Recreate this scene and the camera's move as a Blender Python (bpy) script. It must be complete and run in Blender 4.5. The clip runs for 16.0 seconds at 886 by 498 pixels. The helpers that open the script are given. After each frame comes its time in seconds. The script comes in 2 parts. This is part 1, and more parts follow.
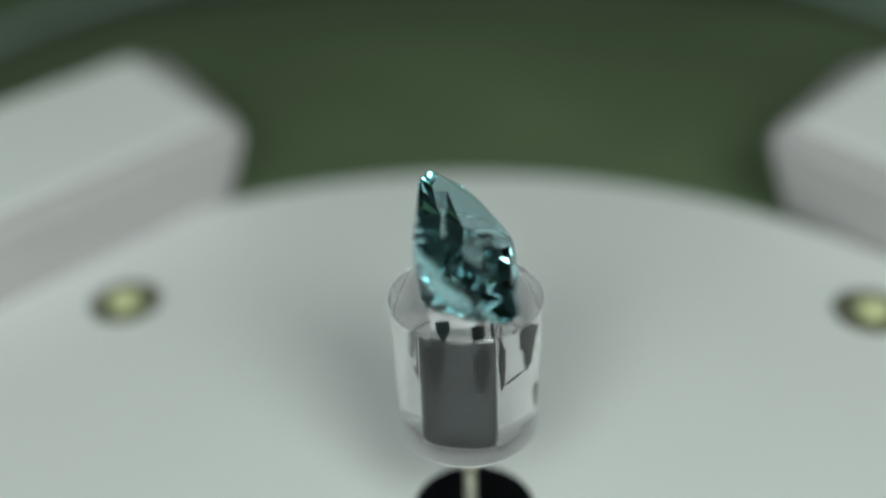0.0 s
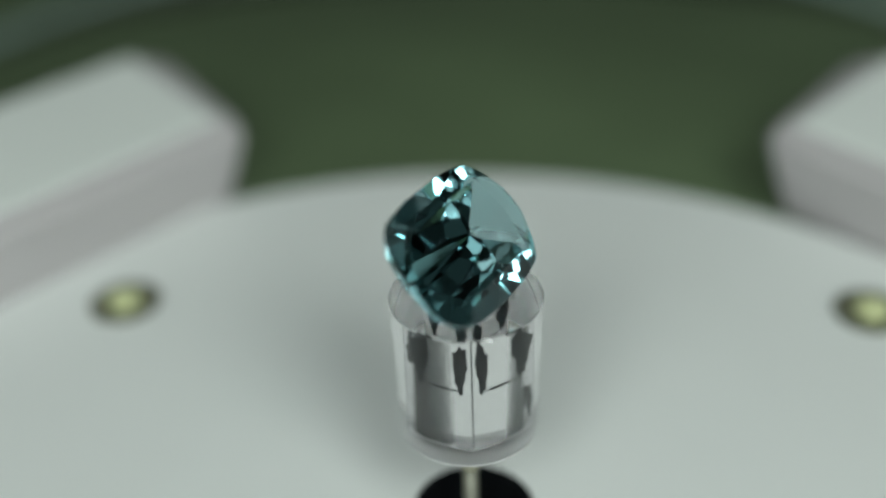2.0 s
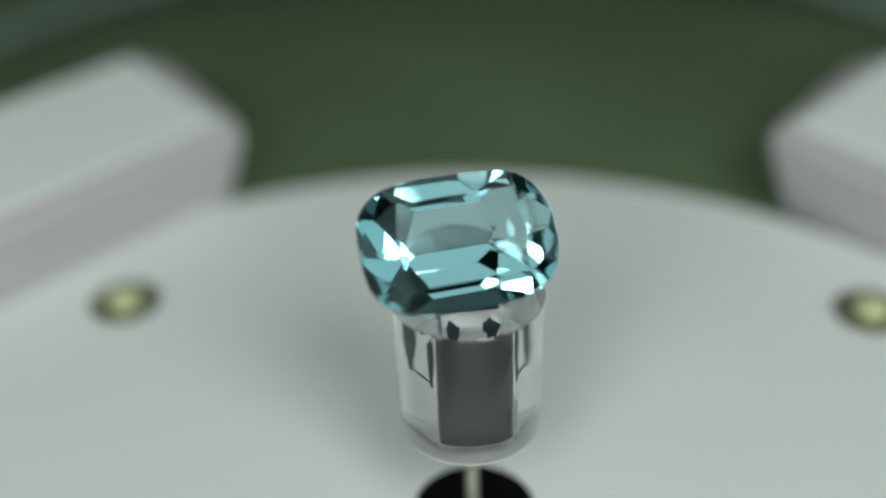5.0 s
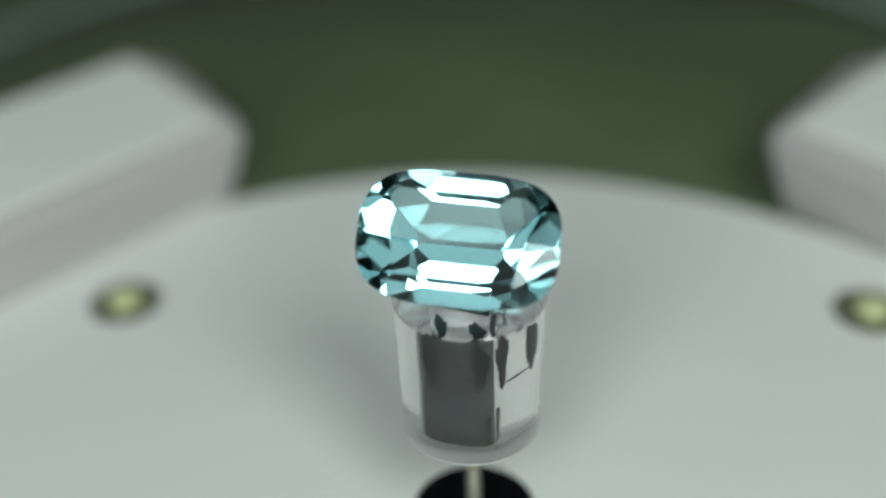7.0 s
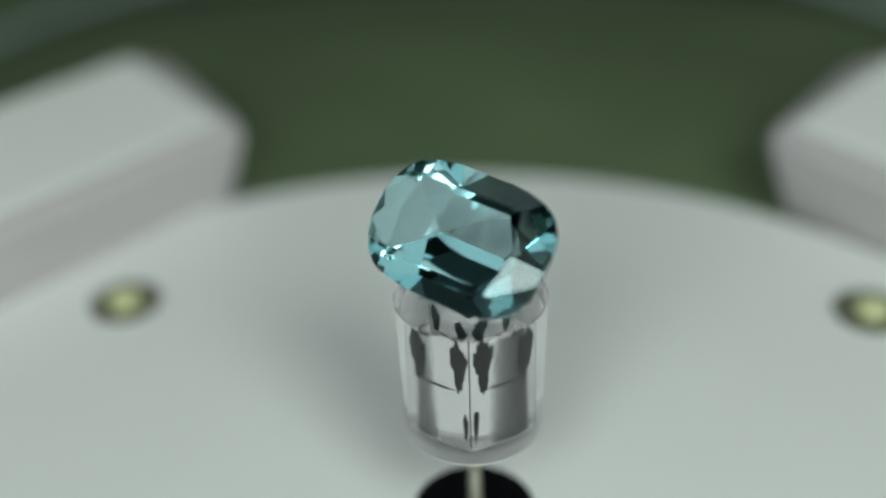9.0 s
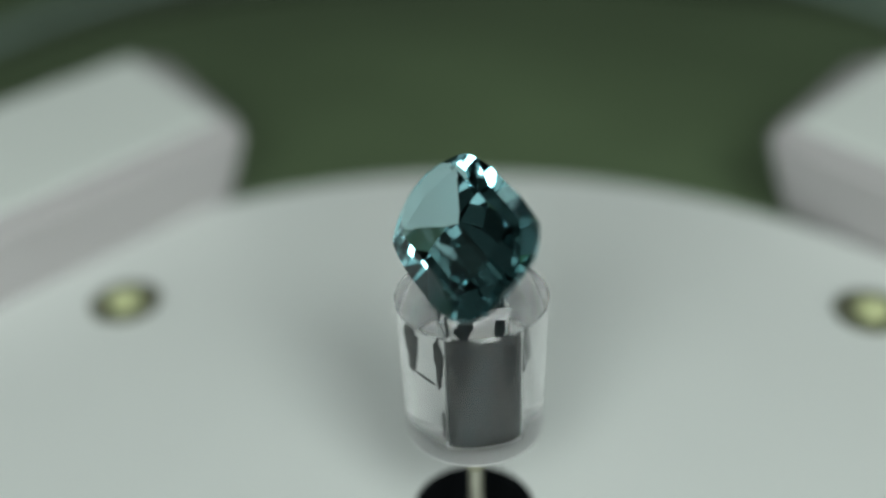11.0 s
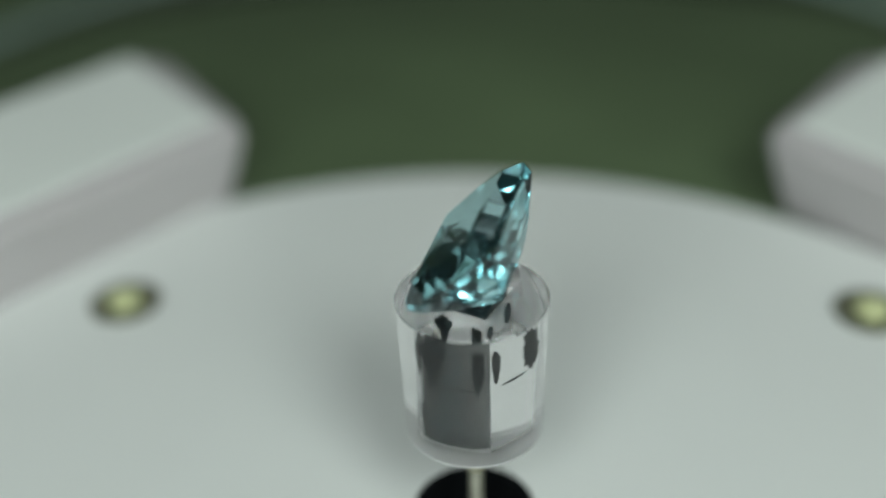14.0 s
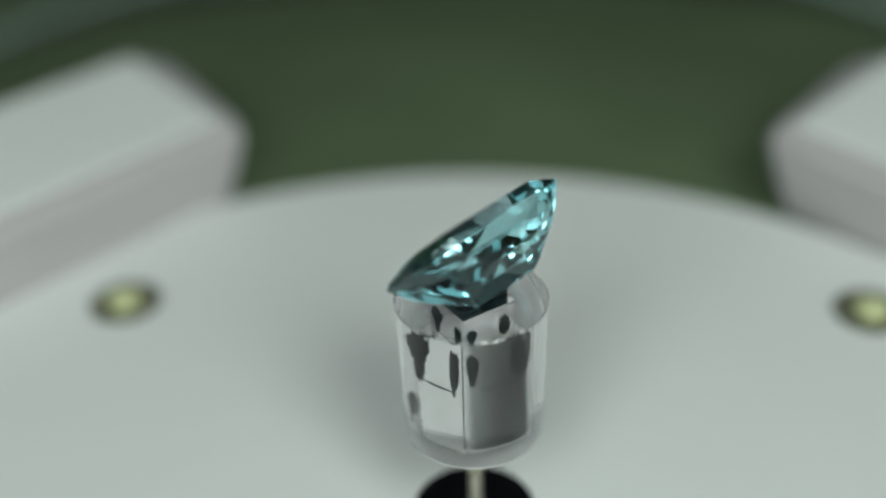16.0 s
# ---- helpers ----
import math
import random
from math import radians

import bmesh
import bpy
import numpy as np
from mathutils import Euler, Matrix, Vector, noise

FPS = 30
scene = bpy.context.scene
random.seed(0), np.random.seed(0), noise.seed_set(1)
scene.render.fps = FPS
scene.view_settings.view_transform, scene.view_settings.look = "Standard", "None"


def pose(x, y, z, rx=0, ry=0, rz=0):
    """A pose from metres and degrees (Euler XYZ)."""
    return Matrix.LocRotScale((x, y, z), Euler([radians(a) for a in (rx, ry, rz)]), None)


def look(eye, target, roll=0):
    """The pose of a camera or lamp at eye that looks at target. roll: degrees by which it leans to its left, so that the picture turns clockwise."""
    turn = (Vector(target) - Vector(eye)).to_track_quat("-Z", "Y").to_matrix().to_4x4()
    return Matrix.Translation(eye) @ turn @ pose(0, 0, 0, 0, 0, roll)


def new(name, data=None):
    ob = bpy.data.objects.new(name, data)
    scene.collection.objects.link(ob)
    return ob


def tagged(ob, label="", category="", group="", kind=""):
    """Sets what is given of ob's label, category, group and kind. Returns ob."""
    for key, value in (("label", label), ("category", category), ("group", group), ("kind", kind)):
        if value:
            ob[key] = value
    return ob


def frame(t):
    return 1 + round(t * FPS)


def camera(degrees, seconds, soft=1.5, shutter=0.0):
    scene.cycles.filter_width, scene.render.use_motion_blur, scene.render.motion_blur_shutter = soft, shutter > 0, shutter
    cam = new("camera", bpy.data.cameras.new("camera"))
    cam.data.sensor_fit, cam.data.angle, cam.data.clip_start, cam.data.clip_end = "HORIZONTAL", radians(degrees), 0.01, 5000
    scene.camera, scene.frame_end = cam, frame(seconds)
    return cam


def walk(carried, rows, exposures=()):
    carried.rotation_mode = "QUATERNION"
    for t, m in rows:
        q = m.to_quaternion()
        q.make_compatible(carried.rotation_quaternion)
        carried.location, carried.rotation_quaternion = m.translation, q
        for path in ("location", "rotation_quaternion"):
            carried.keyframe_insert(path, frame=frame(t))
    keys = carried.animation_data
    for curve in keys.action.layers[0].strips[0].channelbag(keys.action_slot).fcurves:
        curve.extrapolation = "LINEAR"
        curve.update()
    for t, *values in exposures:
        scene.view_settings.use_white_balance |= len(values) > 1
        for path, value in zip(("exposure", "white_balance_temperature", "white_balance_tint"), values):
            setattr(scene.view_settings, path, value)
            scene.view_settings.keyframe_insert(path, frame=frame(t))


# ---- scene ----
MM = 0.001
EYE = Vector((0.0, -55.0, 55.725)) * MM          # phone held over the front edge of the platform
YAW, PITCH, ROLL = radians(1.477), radians(32.539), -2.226
AHEAD = Vector((-math.sin(YAW) * math.cos(PITCH), math.cos(YAW) * math.cos(PITCH), -math.sin(PITCH)))
cam = camera(42.8, 16.0, soft=2.5)
cam.data.dof.use_dof = True                      # close-up lens: only the stone is sharp
cam.data.dof.focus_distance = 67.0 * MM
cam.data.dof.aperture_fstop = 10.0
VIEW = look(EYE, EYE + AHEAD, ROLL)
walk(cam, [(0.0, VIEW), (16.0, VIEW)], exposures=[(0.0, 0.0), (16.0, 0.0)])

# ---------------------------------------------------------------- light
world = bpy.data.worlds.new("dim_room")
world.use_nodes = True
world.node_tree.nodes["Background"].inputs["Color"].default_value = (0.75, 0.95, 0.8, 1)
world.node_tree.nodes["Background"].inputs["Strength"].default_value = 0.02
scene.world = world


def area_lamp(name, eye, target, size, watts, colour):
    data = bpy.data.lights.new(name, "AREA")
    data.shape, data.size, data.energy, data.color = "DISK", size, watts, colour
    ob = new(name, data)
    ob.matrix_world = look(Vector(eye) * MM, Vector(target) * MM)
    return ob


# two round lamps in front of the platform to either side of the camera, plus unseen fill discs added behind it and
# overhead
GREENISH = (0.90, 1.0, 0.955)
area_lamp("lamp_light_right", (91.8, -177.5, 201.6), (0, 0, 20), 0.1168, 0.35, GREENISH)
area_lamp("lamp_light_left", (-78.0, -205.0, 180.0), (0, 0, 20), 0.1013, 0.25, GREENISH)
area_lamp("front_fill", (48.3, -625.9, 329.7), (0, 0, 20), 1.1747, 1.943, GREENISH)
area_lamp("overhead_fill", (43.7, 199.9, 998.8), (0, 0, 20), 0.9064, 1.189, GREENISH)


# ---------------------------------------------------------------- materials
def material(name, colour, rough=0.5, metal=0.0, spread=0.1, scale=400.0, bump=0.0, fine=6000.0, stretch=1.0, **extra):
    """A principled surface with large stains and fine grain."""
    m = bpy.data.materials.new(name)
    m.use_nodes = True
    nt = m.node_tree
    b = nt.nodes["Principled BSDF"]
    b.inputs["Roughness"].default_value = rough
    b.inputs["Metallic"].default_value = metal
    for key, value in extra.items():
        b.inputs[key.replace("_", " ")].default_value = value
    co = nt.nodes.new("ShaderNodeTexCoord")
    big = nt.nodes.new("ShaderNodeTexNoise")
    big.inputs["Scale"].default_value, big.inputs["Detail"].default_value = scale, 5
    small = nt.nodes.new("ShaderNodeTexNoise")
    small.inputs["Scale"].default_value, small.inputs["Detail"].default_value = fine, 3
    mix = nt.nodes.new("ShaderNodeMix")
    mix.data_type = "FLOAT"
    mix.inputs[0].default_value = 0.35
    ramp = nt.nodes.new("ShaderNodeMapRange")
    ramp.inputs["From Min"].default_value, ramp.inputs["From Max"].default_value = 0.25, 0.75
    ramp.inputs["To Min"].default_value, ramp.inputs["To Max"].default_value = 1 - spread, 1 + spread
    floor_value = nt.nodes.new("ShaderNodeMath")
    floor_value.operation = "MAXIMUM"
    floor_value.inputs[1].default_value = 0.0
    nt.links.new(ramp.outputs["Result"], floor_value.inputs[0])
    tint = nt.nodes.new("ShaderNodeVectorMath")
    tint.operation = "SCALE"
    tint.inputs[0].default_value = colour
    size = nt.nodes.new("ShaderNodeMapping")
    size.inputs["Scale"].default_value = (1, 1, stretch)
    nt.links.new(co.outputs["Object"], size.inputs["Vector"])
    for node in (big, small):
        nt.links.new(size.outputs["Vector"], node.inputs["Vector"])
    nt.links.new(big.outputs["Fac"], mix.inputs[2])
    nt.links.new(small.outputs["Fac"], mix.inputs[3])
    nt.links.new(mix.outputs[0], ramp.inputs["Value"])
    nt.links.new(floor_value.outputs["Value"], tint.inputs["Scale"])
    nt.links.new(tint.outputs["Vector"], b.inputs["Base Color"])
    if bump:
        bu = nt.nodes.new("ShaderNodeBump")
        bu.inputs["Strength"].default_value, bu.inputs["Distance"].default_value = bump, 0.0001
        nt.links.new(mix.outputs[0], bu.inputs["Height"])
        nt.links.new(bu.outputs["Normal"], b.inputs["Normal"])
    return m


def clear(name, colour, ior, rough=0.0):
    m = bpy.data.materials.new(name)
    m.use_nodes = True
    b = m.node_tree.nodes["Principled BSDF"]
    b.inputs["Base Color"].default_value = (*colour, 1)
    b.inputs["Roughness"].default_value = rough
    b.inputs["IOR"].default_value = ior
    b.inputs["Transmission Weight"].default_value = 1.0
    return m


def gem_glass(name, colour, ior):
    """Tinted at every meeting with the surface, so that long ways through the stone come out deeper in colour."""
    m = bpy.data.materials.new(name)
    m.use_nodes = True
    nt = m.node_tree
    g = nt.nodes.new("ShaderNodeBsdfGlass")
    g.inputs["Color"].default_value = (*colour, 1)
    g.inputs["IOR"].default_value = ior
    g.inputs["Roughness"].default_value = 0.0
    nt.links.new(g.outputs["BSDF"], nt.nodes["Material Output"].inputs["Surface"])
    return m


M_GEM = gem_glass("aquamarine", (0.80, 0.962, 0.984), 1.58)
M_FROST = clear("sawn_acrylic", (0.97, 0.97, 0.97), 1.49, 0.6)
M_FROST.node_tree.nodes["Principled BSDF"].inputs["Transmission Weight"].default_value = 0.4
M_ACRYLIC = clear("clear_acrylic", (0.975, 0.965, 0.98), 1.49)
M_DISC = material("white_plastic", (0.72, 0.74, 0.725), 0.42, spread=0.02, scale=60, bump=0.05)
# one white paint: greyer for the bars' shaded sides, paler for their lit tops
M_BAR = material("white_paint_shaded", (0.50, 0.475, 0.482), 0.5, spread=0.03, scale=80, bump=0.05)
M_BAR_TOP = material("white_paint_lit", (0.77, 0.80, 0.77), 0.5, spread=0.03, scale=80, bump=0.05)
M_BASE = material("dark_green_lacquer", (0.104, 0.148, 0.076), 0.45, spread=0.4, scale=22)
M_RIM = material("worn_rim", (0.24, 0.32, 0.28), 0.45, spread=0.45, scale=30)
M_TABLE = material("dark_table", (0.03, 0.04, 0.025), 0.5, spread=0.3, scale=12)
M_WALL = material("room_wall", (0.18, 0.215, 0.21), 0.8, spread=0.1, scale=4)
# the upright blue-green mottling paints glints and reflections onto the dark post
M_POST = material("dark_glinting_steel", (0.008, 0.016, 0.018), 0.35, metal=0.4, spread=2.2, scale=420, fine=1500, bump=0.35, stretch=0.25, Specular_IOR_Level=0.15)
# the pin's fade into shade, painted as two colours: dark below, pale above
M_PIN = material("shaded_steel", (0.20, 0.20, 0.16), 0.45, metal=0.4, spread=0.3, scale=900)
M_PIN_TOP = material("lit_pin_top", (0.48, 0.47, 0.34), 0.4, metal=0.3, spread=0.2, scale=900)
M_GLUE = material("dried_dark_glue", (0.005, 0.008, 0.010), 0.5, spread=0.9, scale=1200, fine=4000, Specular_IOR_Level=0.2)
M_WAX = material("black_wax", (0.02, 0.021, 0.024), 0.4, spread=0.3, scale=900, bump=0.3)
M_BLACK = material("black_rubber", (0.003, 0.004, 0.005), 0.9, spread=0.3, scale=500, Specular_IOR_Level=0.1)
M_CUP = material("led_cup", (0.17, 0.175, 0.12), 0.35, metal=0.5, spread=0.3, scale=900)
M_PHOSPHOR = material("led_phosphor", (0.55, 0.58, 0.31), 0.4, spread=0.1, scale=1500)


# ---------------------------------------------------------------- mesh helpers
def part(name, bm, mat, parent=None, label="", smooth=False, turned=False):
    """One mesh object. turned: its faces already look outwards."""
    me = bpy.data.meshes.new(name)
    if not turned:
        bmesh.ops.recalc_face_normals(bm, faces=bm.faces)
    for f in bm.faces:
        f.smooth = smooth
    bm.to_mesh(me)
    bm.free()
    me.materials.append(mat)
    ob = new(name, me)
    if parent:
        ob.parent = parent
    if label:
        tagged(ob, label)
    return ob


def lathe(profile, seg=96):
    """A closed profile of (radius, z) in mm, turned about z."""
    bm = bmesh.new()
    rings = []
    for k in range(seg):
        a = 2 * math.pi * k / seg
        rings.append([bm.verts.new((r * MM * math.cos(a), r * MM * math.sin(a), z * MM)) for r, z in profile])
    n = len(profile)
    for k in range(seg):
        a, b = rings[k], rings[(k + 1) % seg]
        for i in range(n):
            j = (i + 1) % n
            bm.faces.new((a[i], b[i], b[j], a[j]))
    bmesh.ops.remove_doubles(bm, verts=bm.verts, dist=1e-7)
    return bm


def box(x0, x1, y0, y1, z0, z1, bevel=0.0, seg=2):
    bm = bmesh.new()
    bmesh.ops.create_cube(bm, size=1)
    for v in bm.verts:
        v.co = Vector(((x0 + x1) / 2 + v.co.x * (x1 - x0), (y0 + y1) / 2 + v.co.y * (y1 - y0), (z0 + z1) / 2 + v.co.z * (z1 - z0))) * MM
    if bevel:
        bmesh.ops.bevel(bm, geom=bm.edges[:], offset=bevel * MM, segments=seg, affect="EDGES")
    return bm


def hull(points, bevel=0.0):
    bm = bmesh.new()
    for p in points:
        bm.verts.new(Vector(p) * MM)
    bmesh.ops.convex_hull(bm, input=bm.verts[:])
    bmesh.ops.dissolve_limit(bm, angle_limit=0.01, verts=bm.verts[:], edges=bm.edges[:])
    if bevel:
        bmesh.ops.bevel(bm, geom=bm.edges[:], offset=bevel * MM, segments=3, affect="EDGES")
    return bm


# ---------------------------------------------------------------- the place
def room():
    tagged(part("table", box(-900, 900, -900, 900, -60, -30), M_TABLE), "dark green tabletop", "table", kind="structure")
    for name, b in (("wall_north", (-900, 900, 900, 930, -30, 1200)), ("wall_south", (-900, 900, -930, -900, -30, 1200)),
                    ("wall_east", (900, 930, -930, 930, -30, 1200)), ("wall_west", (-930, -900, -930, 930, -30, 1200))):
        tagged(part(name, box(*b), M_WALL), "dim plain room wall", "wall", kind="structure")
    tagged(part("ceiling", box(-930, 930, -930, 930, 1200, 1230), M_WALL), "dim plain ceiling", "ceiling", kind="structure")


def platform():
    """Round dark base with a lighter rim, and the white disc on it with the hole for the spindle."""
    base = tagged(new("round_base"), "dark green round base with a worn lighter rim", "display base")
    def fall(r):
        return -1.6 - 8.4 * ((r - 50) / 80) ** 2
    dome = [(r, fall(r)) for r in (150, 140, 130, 120, 110, 100, 90, 80, 70, 60, 50)]
    part("base_plate", lathe([(7, -30), (300, -30), (300, -28), (250, -25), (200, -20.4), (175, -17.6)] + dome + [(7, -1.6)], 160), M_BASE, base, "dark green base plate", smooth=True)
    for name, inner, outer, top, mat, label in (("rim", 77.2, 81.4, -7.8, M_RIM, "raised greyish edging ring"),
                                                ("inner_band", 74.2, 77.0, -7.95, M_TABLE, "dark band along the edging ring")):
        ring = part(name, lathe([(inner, -16), (inner + 0.4, top - 0.4), (inner + 0.9, top), (outer - 0.9, top), (outer - 0.4, top - 0.4), (outer, -16)], 160), mat, base, label, smooth=True)
        ring.location = (-2.4 * MM, 70.5 * MM, 0)
    part("hub_well", lathe([(0.0, -14), (6.8, -14), (6.8, -1.7), (5.6, -1.7), (5.6, -12), (0.0, -12)], 64), M_BLACK, base, "black well under the spindle")
    disc = tagged(new("turntable_disc"), "matt white round platform disc with a black spindle hole", "platform")
    body = lathe([(4.08, -0.2), (4.15, -0.04), (4.25, 0.0), (52.8, 0.0), (53.3, -0.3), (53.45, -0.8), (53.3, -1.5), (4.08, -1.5)], 192)
    for v in body.verts:                                  # the spindle hole sits behind the disc's middle
        if v.co.xy.length > 0.03:
            v.co += Vector((-2.0, -6.3, 0)) * MM
    part("disc", body, M_DISC, disc)
    part("hole_sleeve", lathe([(3.65, -0.4), (4.05, -0.15), (4.05, -11), (3.65, -11)], 64), M_BLACK, disc, "black rubber sleeve in the hole")


def led_spot(x, y):
    led = tagged(new("led_spot"), "small unlit yellow diode in a dark cup on white disc", "led", "leds in the disc")
    part("cup", lathe([(1.5, 0.02), (2.55, 0.02), (2.95, 0.10), (3.05, 0.32), (2.8, 0.40), (2.45, 0.30), (1.9, 0.12), (1.5, 0.10)], 48), M_CUP, led, "dark grey metal cup", True)
    part("phosphor", lathe([(0.0, 0.02), (1.45, 0.02), (1.45, 0.5), (1.3, 0.85), (0.9, 1.1), (0.4, 1.2), (0.0, 1.22)], 40), M_PHOSPHOR, led, "pale yellow green dome", True)
    led.location = (x * MM, y * MM, 0)
    return led


def light_bar(side, turn):
    """A white bar beside the disc, its inner end cut off at a slant. side: 1 or -1 mirrors it."""
    bar = tagged(new("white_bar"), "matt white painted block with a chamfered end beside the disc", "block", "blocks beside the disc")
    def place(points):
        return [(side * s, o, z) for s, o, z in points]
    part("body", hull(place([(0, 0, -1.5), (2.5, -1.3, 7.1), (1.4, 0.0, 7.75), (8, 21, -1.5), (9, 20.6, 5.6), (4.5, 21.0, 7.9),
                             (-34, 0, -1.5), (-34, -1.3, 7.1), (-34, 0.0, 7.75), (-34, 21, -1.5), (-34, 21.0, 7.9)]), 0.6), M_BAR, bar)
    # thin slab that puts the light on the bar's top into its colour
    part("lit_top", hull(place([(0.9, 0.5, 7.78), (3.9, 20.6, 7.9), (-33.8, 0.5, 7.78), (-33.8, 20.6, 7.9),
                                  (0.6, 0.8, 8.05), (3.6, 20.3, 8.25), (-33.6, 0.8, 8.05), (-33.6, 20.3, 8.2)]), 0.1), M_BAR_TOP, bar, "flat top of the block, coloured paler as lit")
    bar.matrix_basis = turn
    return bar


# ---------------------------------------------------------------- stand
RING_Z = 17.32


def display_stand():
    """Clear cylinder with a square bore right through it, on a dark post that ends in a thin pin."""
    stand = tagged(new("display_stand"), "clear acrylic cylinder around a dark square post on a pin", "display stand")
    R, Q, a, z0, z1 = 4.62, 4.42, 1.82, RING_Z - 9.85, RING_Z
    floor_z = z0 + 0.55
    part("post", swollen_square(1.76, 5.5, floor_z + 0.02, RING_Z + 0.45), M_POST, stand, "dark grey squarish steel post", True).data.set_sharp_from_angle(angle=radians(40))
    part("pin", lathe([(0, -11), (0.44, -11), (0.52, 3.5), (0, 3.5)], 32), M_PIN, stand, "thin steel pin, coloured dark for the shade in the hole", True)
    part("pin_top", lathe([(0, 3.5), (0.50, 3.5), (0.66, 3.75), (0.72, 6.0), (1.05, z0 - 0.01), (0, z0 - 0.01)], 32), M_PIN_TOP, stand, "wider upper end of the pin, coloured pale as lit", True)
    part("wax_pad", box(-1.57, 1.57, -1.57, 1.57, RING_Z + 0.45, RING_Z + 0.80, 0.1), M_WAX, stand, "black wax under the stone")
    bm = bmesh.new()
    chamfer = 0.05
    edge = math.atan2(a - chamfer, a)
    corners = sorted((k * math.pi / 2 + sgn * edge) % (2 * math.pi) for k in range(4) for sgn in (-1, 1))
    angles = sorted(corners + [t for t in (2 * math.pi * k / 128 for k in range(128)) if min(abs(t - c) for c in corners) > 0.02])
    seg = len(angles)

    def ring(r, z, square=False):
        out = []
        for t in angles:
            c, n = math.cos(t), math.sin(t)
            q = min(r / max(abs(c), abs(n)), (2 * r - chamfer) / (abs(c) + abs(n))) if square else r
            out.append(bm.verts.new((q * c * MM, q * n * MM, z * MM)))
        return out
    rows = [ring(a, floor_z, True), ring(a, z1, True), ring(R - 0.08, z1), ring(R, z1 - 0.08), ring(Q, z0 + 0.32), ring(Q - 0.06, z0 + 0.12), ring(Q - 0.2, z0)]
    for u, v in zip(rows, rows[1:]):
        for k in range(seg):
            bm.faces.new((u[k], u[(k + 1) % seg], v[(k + 1) % seg], v[k]))
    bm.faces.new(rows[0])
    bm.faces.new(rows[-1])
    body = part("acrylic_cylinder", bm, M_ACRYLIC, stand, "clear acrylic cylinder with a square bore")
    body.data.materials.append(M_FROST)
    for poly in body.data.polygons:
        c = poly.center
        poly.material_index = int(c.z < (z0 + 0.3) * MM)
        poly.use_smooth = abs(poly.normal.z) < 0.95 and math.hypot(c.x, c.y) > 3.3 * MM
    body.data.set_sharp_from_angle(angle=radians(35))
    # dried glue that wets the walls of the bore near its corners
    rng = random.Random(5)
    smears = (((-0.98, 0.70, 3.0, 1.75), (1.20, 0.42, 3.3, 1.70), (0.15, 1.25, 4.75, 0.08), (-1.45, 0.22, 7.4, 1.1)),
              ((-1.25, 0.38, 3.0, 1.30), (1.10, 0.55, 3.1, 1.50), (0.0, 1.15, 4.55, 0.07)),
              ((-1.00, 0.55, 3.1, 1.60), (1.10, 0.55, 3.2, 1.60), (0.1, 1.20, 4.75, 0.08)),
              ((-1.15, 0.50, 3.2, 1.75), (1.12, 0.62, 3.1, 1.70), (-0.1, 1.25, 4.85, 0.08), (1.50, 0.18, 7.5, 1.0)))
    for f, wall in enumerate(smears):
        for u, w, down, tall in wall:
            part("glue_smear", smear(rng, f, u, z1 - down, w, tall, a), M_GLUE, stand, "patch of dried dark glue")
    return stand


def swollen_square(r, power, z0, z1):
    """An upright post whose four faces bulge a little."""
    bm = bmesh.new()
    rims = []
    for z, k in ((z0, 0.97), (z0 + 0.06, 1), (z1 - 0.06, 1), (z1, 0.97)):
        rim = []
        for i in range(96):
            c, n = math.cos(2 * math.pi * i / 96), math.sin(2 * math.pi * i / 96)
            q = k * r / (abs(c) ** power + abs(n) ** power) ** (1 / power)
            rim.append(bm.verts.new((q * c * MM, q * n * MM, z * MM)))
        rims.append(rim)
    for u, v in zip(rims, rims[1:]):
        for i in range(96):
            bm.faces.new((u[i], u[(i + 1) % 96], v[(i + 1) % 96], v[i]))
    bm.faces.new(rims[0])
    bm.faces.new(rims[-1])
    return bm


def smear(rng, face, u, z, w, h, a):
    """A thin ragged patch on one wall of the square bore, wide at its top and drawn out below."""
    bm = bmesh.new()
    turn = Matrix.Rotation(face * math.pi / 2, 3, "Z")
    lobes = [(rng.uniform(0.03, 0.12), k, rng.uniform(0, 6.28)) for k in (2, 3, 5, 9, 14)]
    n, rims = 40, []
    for x in (a + 0.006, a + 0.030):
        rim = []
        for i in range(n):
            t = 2 * math.pi * i / n
            r = 1 + sum(g * math.sin(k * t + s) for g, k, s in lobes)
            taper = 0.72 + 0.28 * math.sin(t)
            y = max(-a + 0.05, min(a - 0.05, u + w * r * taper * math.cos(t)))
            rim.append(bm.verts.new(turn @ Vector((x, y, z + h * r * math.sin(t))) * MM))
        rims.append(rim)
    for i in range(n):
        j = (i + 1) % n
        bm.faces.new((rims[0][i], rims[0][j], rims[1][j], rims[1][i]))
    bm.faces.new(rims[0])
    bm.faces.new(rims[1])
    return bm


# ---------------------------------------------------------------- the stone
GEM_A, GEM_B, GEM_P = 5.88, 3.99, 3.1


def support(phi):
    q = GEM_P / (GEM_P - 1)
    return ((GEM_A * abs(math.cos(phi))) ** q + (GEM_B * abs(math.sin(phi))) ** q) ** (1 / q)


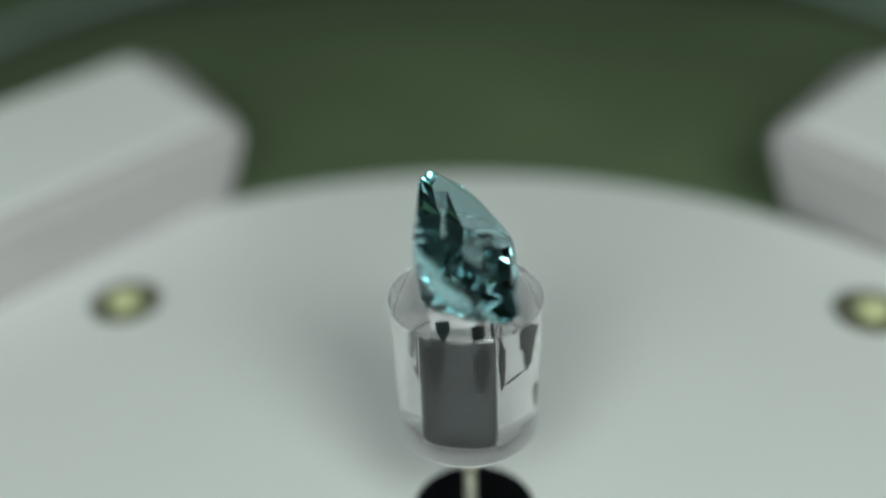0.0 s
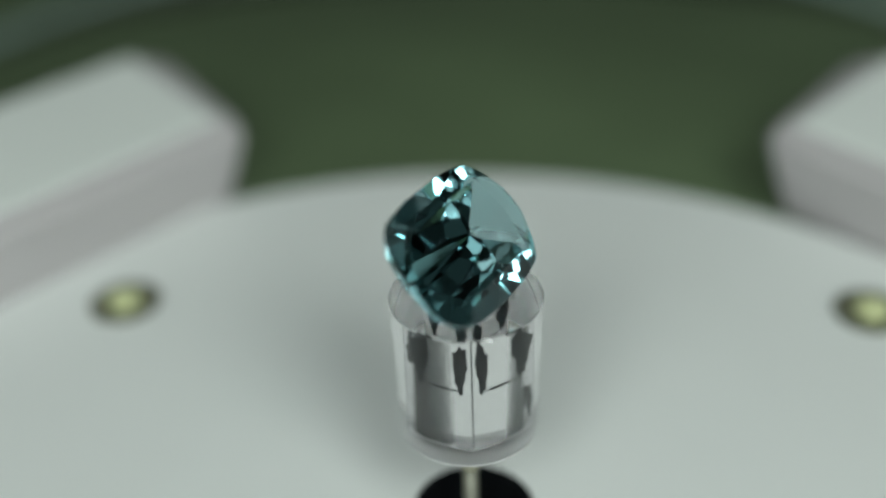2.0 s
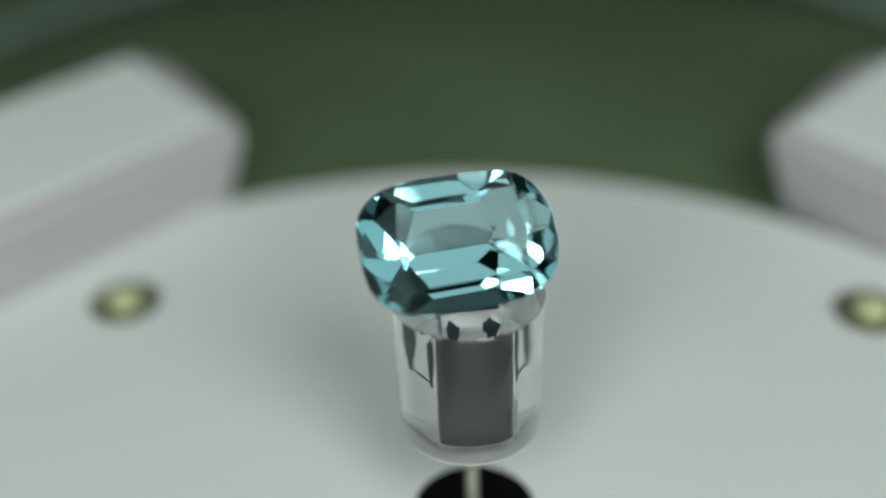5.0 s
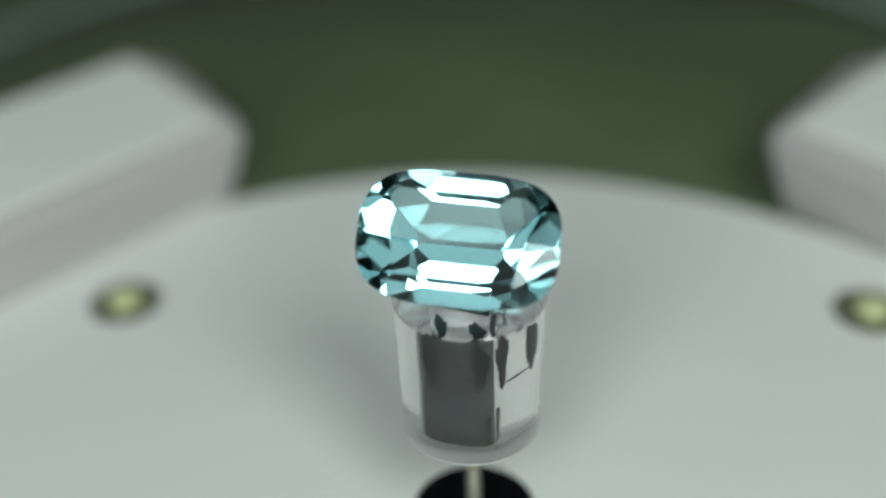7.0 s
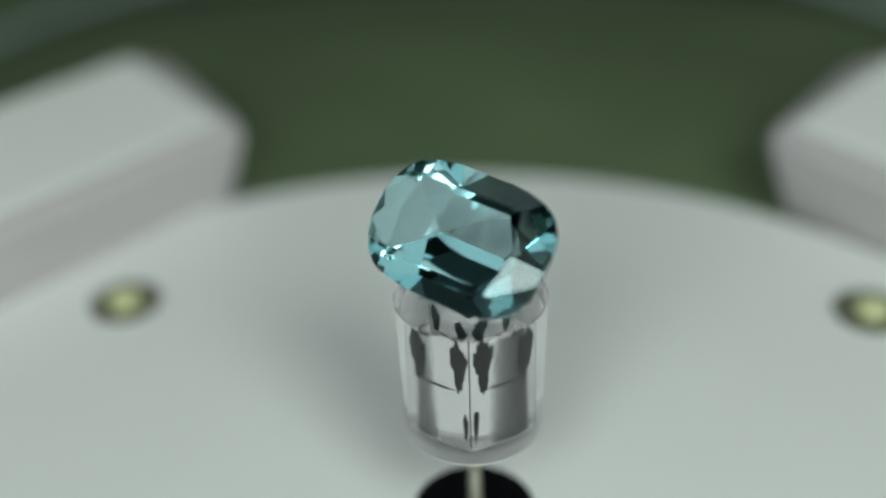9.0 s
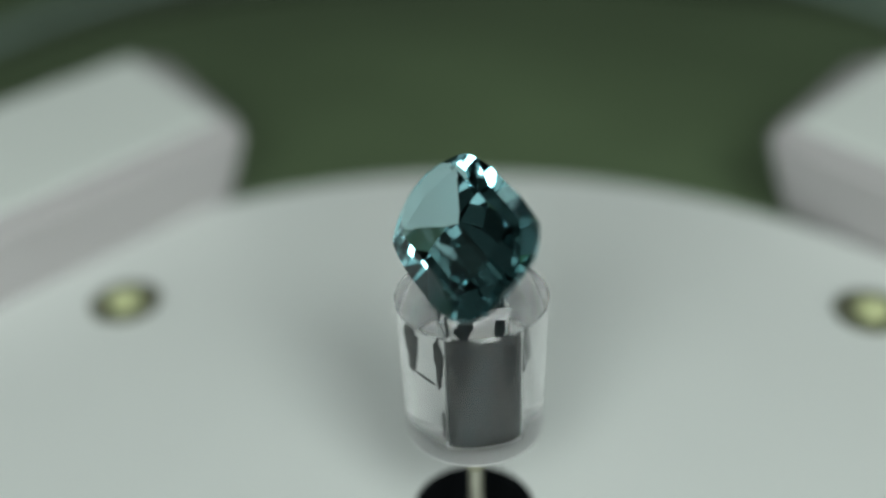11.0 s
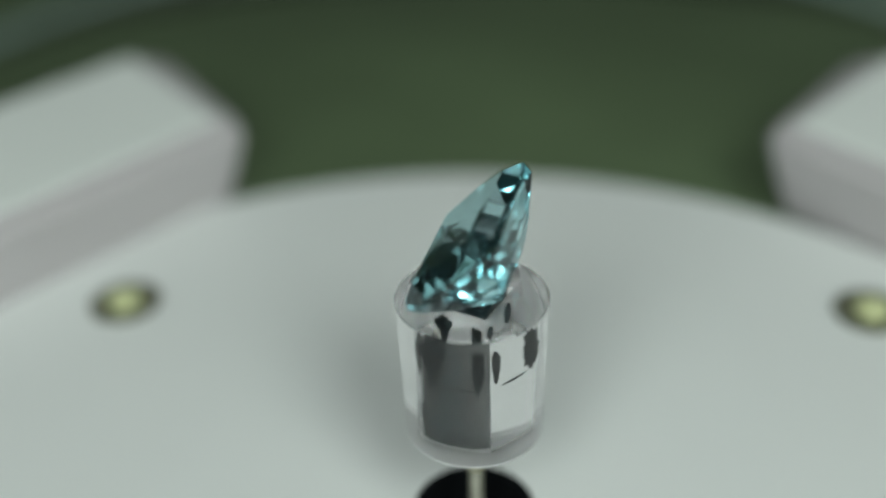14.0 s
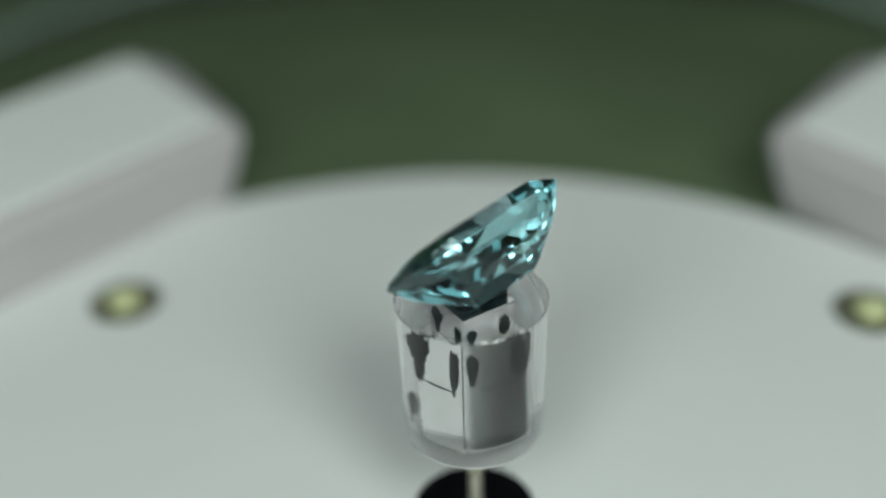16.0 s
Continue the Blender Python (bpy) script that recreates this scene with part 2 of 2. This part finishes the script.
# azimuth, tilt from flat, how far it starts outside the girdle (mm); S and E lie on the long sides and the ends, G at four corners
CROWN_TOP = 0.826
CROWN = (("S", 90, 27.95, 0.039), ("E", 0, 25.13, 0.628), ("G", 32.7, 27.27, -0.020), ("G", 69.8, 37.83, 0.355),
         ("G", 26.5, 30.88, 0.108), ("G", 25.6, 37.12, 0.409), ("G", 34.0, 37.78, -0.010), ("G", 67.6, 26.12, 0.574),
         ("G", 11.9, 15.32, 0.778), ("G", 55.1, 36.40, 0.242), ("G", 7.3, 27.98, 0.428))
PAVILION = (("S", 90, 51.02, -0.020), ("S", 90, 61.71, 0.198), ("S", 90, 34.56, 1.270), ("G", 7.6, 45.32, 0.043),
         ("E", 0, 52.40, 0.032), ("E", 0, 33.41, 1.919), ("G", 36.8, 48.40, 0.136), ("G", 33.6, 54.23, -0.003),
         ("G", 46.3, 41.54, 0.983), ("G", 71.0, 40.74, 0.521), ("G", 12.4, 44.66, 0.561), ("G", 88.1, 55.17, 0.180),
         ("G", 52.5, 49.59, 0.140), ("G", 19.5, 54.95, 0.110), ("G", 55.0, 40.20, 0.708))


def gemstone():
    """A cushion cut, cut facet by facet out of a block, table up; its zones are meshes that meet edge to edge."""
    bm = bmesh.new()
    bmesh.ops.create_cube(bm, size=1)
    for v in bm.verts:
        v.co = Vector((v.co.x * 14, v.co.y * 10, v.co.z * 12))

    def cut(n, d):
        n = Vector(n).normalized()
        bmesh.ops.bisect_plane(bm, geom=bm.verts[:] + bm.edges[:] + bm.faces[:], dist=1e-5, plane_co=n * d, plane_no=n, clear_outer=True)
        edges = [e for e in bm.edges if e.is_boundary]
        if edges:
            bmesh.ops.holes_fill(bm, edges=edges, sides=0)

    for k in range(48):
        p = 2 * math.pi * k / 48
        cut((math.cos(p), math.sin(p), 0), support(p))
    cut((0, 0, 1), CROWN_TOP)
    for up, facets in ((1, CROWN), (-1, PAVILION)):
        for where, azimuth, tilt, out in facets:
            p, c, n = radians(azimuth), math.cos(radians(tilt)), math.sin(radians(tilt))
            turns = {"S": (p, -p), "E": (0, math.pi), "G": (p, math.pi - p, math.pi + p, -p)}[where]
            for q in turns:
                cut((n * math.cos(q), n * math.sin(q), up * c), n * (support(q) + out) + c * 0.03)
    for v in bm.verts:
        v.co *= MM
    bmesh.ops.remove_doubles(bm, verts=bm.verts, dist=2e-6)
    bmesh.ops.recalc_face_normals(bm, faces=bm.faces)
    bm.normal_update()
    gem = tagged(new("gemstone"), "pale blue green cushion cut aquamarine tilted on the stand", "gemstone")
    zones = {"table_facet": [], "crown": [], "girdle": [], "pavilion": []}
    for f in bm.faces:
        z = f.normal.z
        zones["table_facet" if z > 0.999 else "crown" if z > 0.02 else "girdle" if z > -0.02 else "pavilion"].append(f)
    for name, faces in zones.items():
        zone, made = bmesh.new(), {}
        for f in faces:
            zone.faces.new([made.setdefault(v, None) or made.update({v: zone.verts.new(v.co)}) or made[v] for v in f.verts])
        part(name, zone, M_GEM, gem, turned=True)
    bm.free()
    return gem


room()
platform()
led_spot(-29.67, 24.74)
led_spot(33.1, 20.84)


def frame_at(x, y, dx, dy):
    """x axis along (dx, dy) towards the bar's end, y axis away from the disc."""
    l = math.hypot(dx, dy)
    dx, dy = dx / l, dy / l
    m = Matrix.Identity(4)
    m.col[0][:3] = (dx, dy, 0)
    m.col[1][:3] = (-dy, dx, 0)
    m.translation = Vector((x, y, 0)) * MM
    return m


light_bar(1, frame_at(-23.8, 43.4, 0.68, 0.735))
light_bar(-1, frame_at(30.6, 38.9, 0.61, -0.79))
STAND = display_stand()
GEM = gemstone()


# ---------------------------------------------------------------- turning
RATE = 13.975                             # degrees a second, clockwise from above
STAND_FACING, GEM_FACING = 6.542, 6.599   # seconds at which each one faces forward
CE, SE = math.cos(radians(44.85)), math.sin(radians(44.85))
CR, SR = math.cos(radians(-4.18)), math.sin(radians(-4.18))
GEM_POSE = Matrix.Identity(4)
GEM_POSE.col[0][:3] = (CR, SR * SE, SR * CE)
GEM_POSE.col[1][:3] = (-SR, CR * SE, CR * CE)
GEM_POSE.col[2][:3] = (0, -CE, SE)
GEM_POSE.translation = Vector((-0.523, -0.052, RING_Z + 3.943)) * MM


def motions():
    times = [0.5 * k for k in range(33)]
    still = pose(0, 0.19 * MM, 0, 0, 0, -14.2)

    def spin(t, facing):
        return pose(0, 0, 0, 0, 0, -RATE * (t - facing))
    walk(STAND, [(t, spin(t, STAND_FACING) @ still) for t in times])
    walk(GEM, [(t, spin(t, GEM_FACING) @ GEM_POSE) for t in times])


motions()
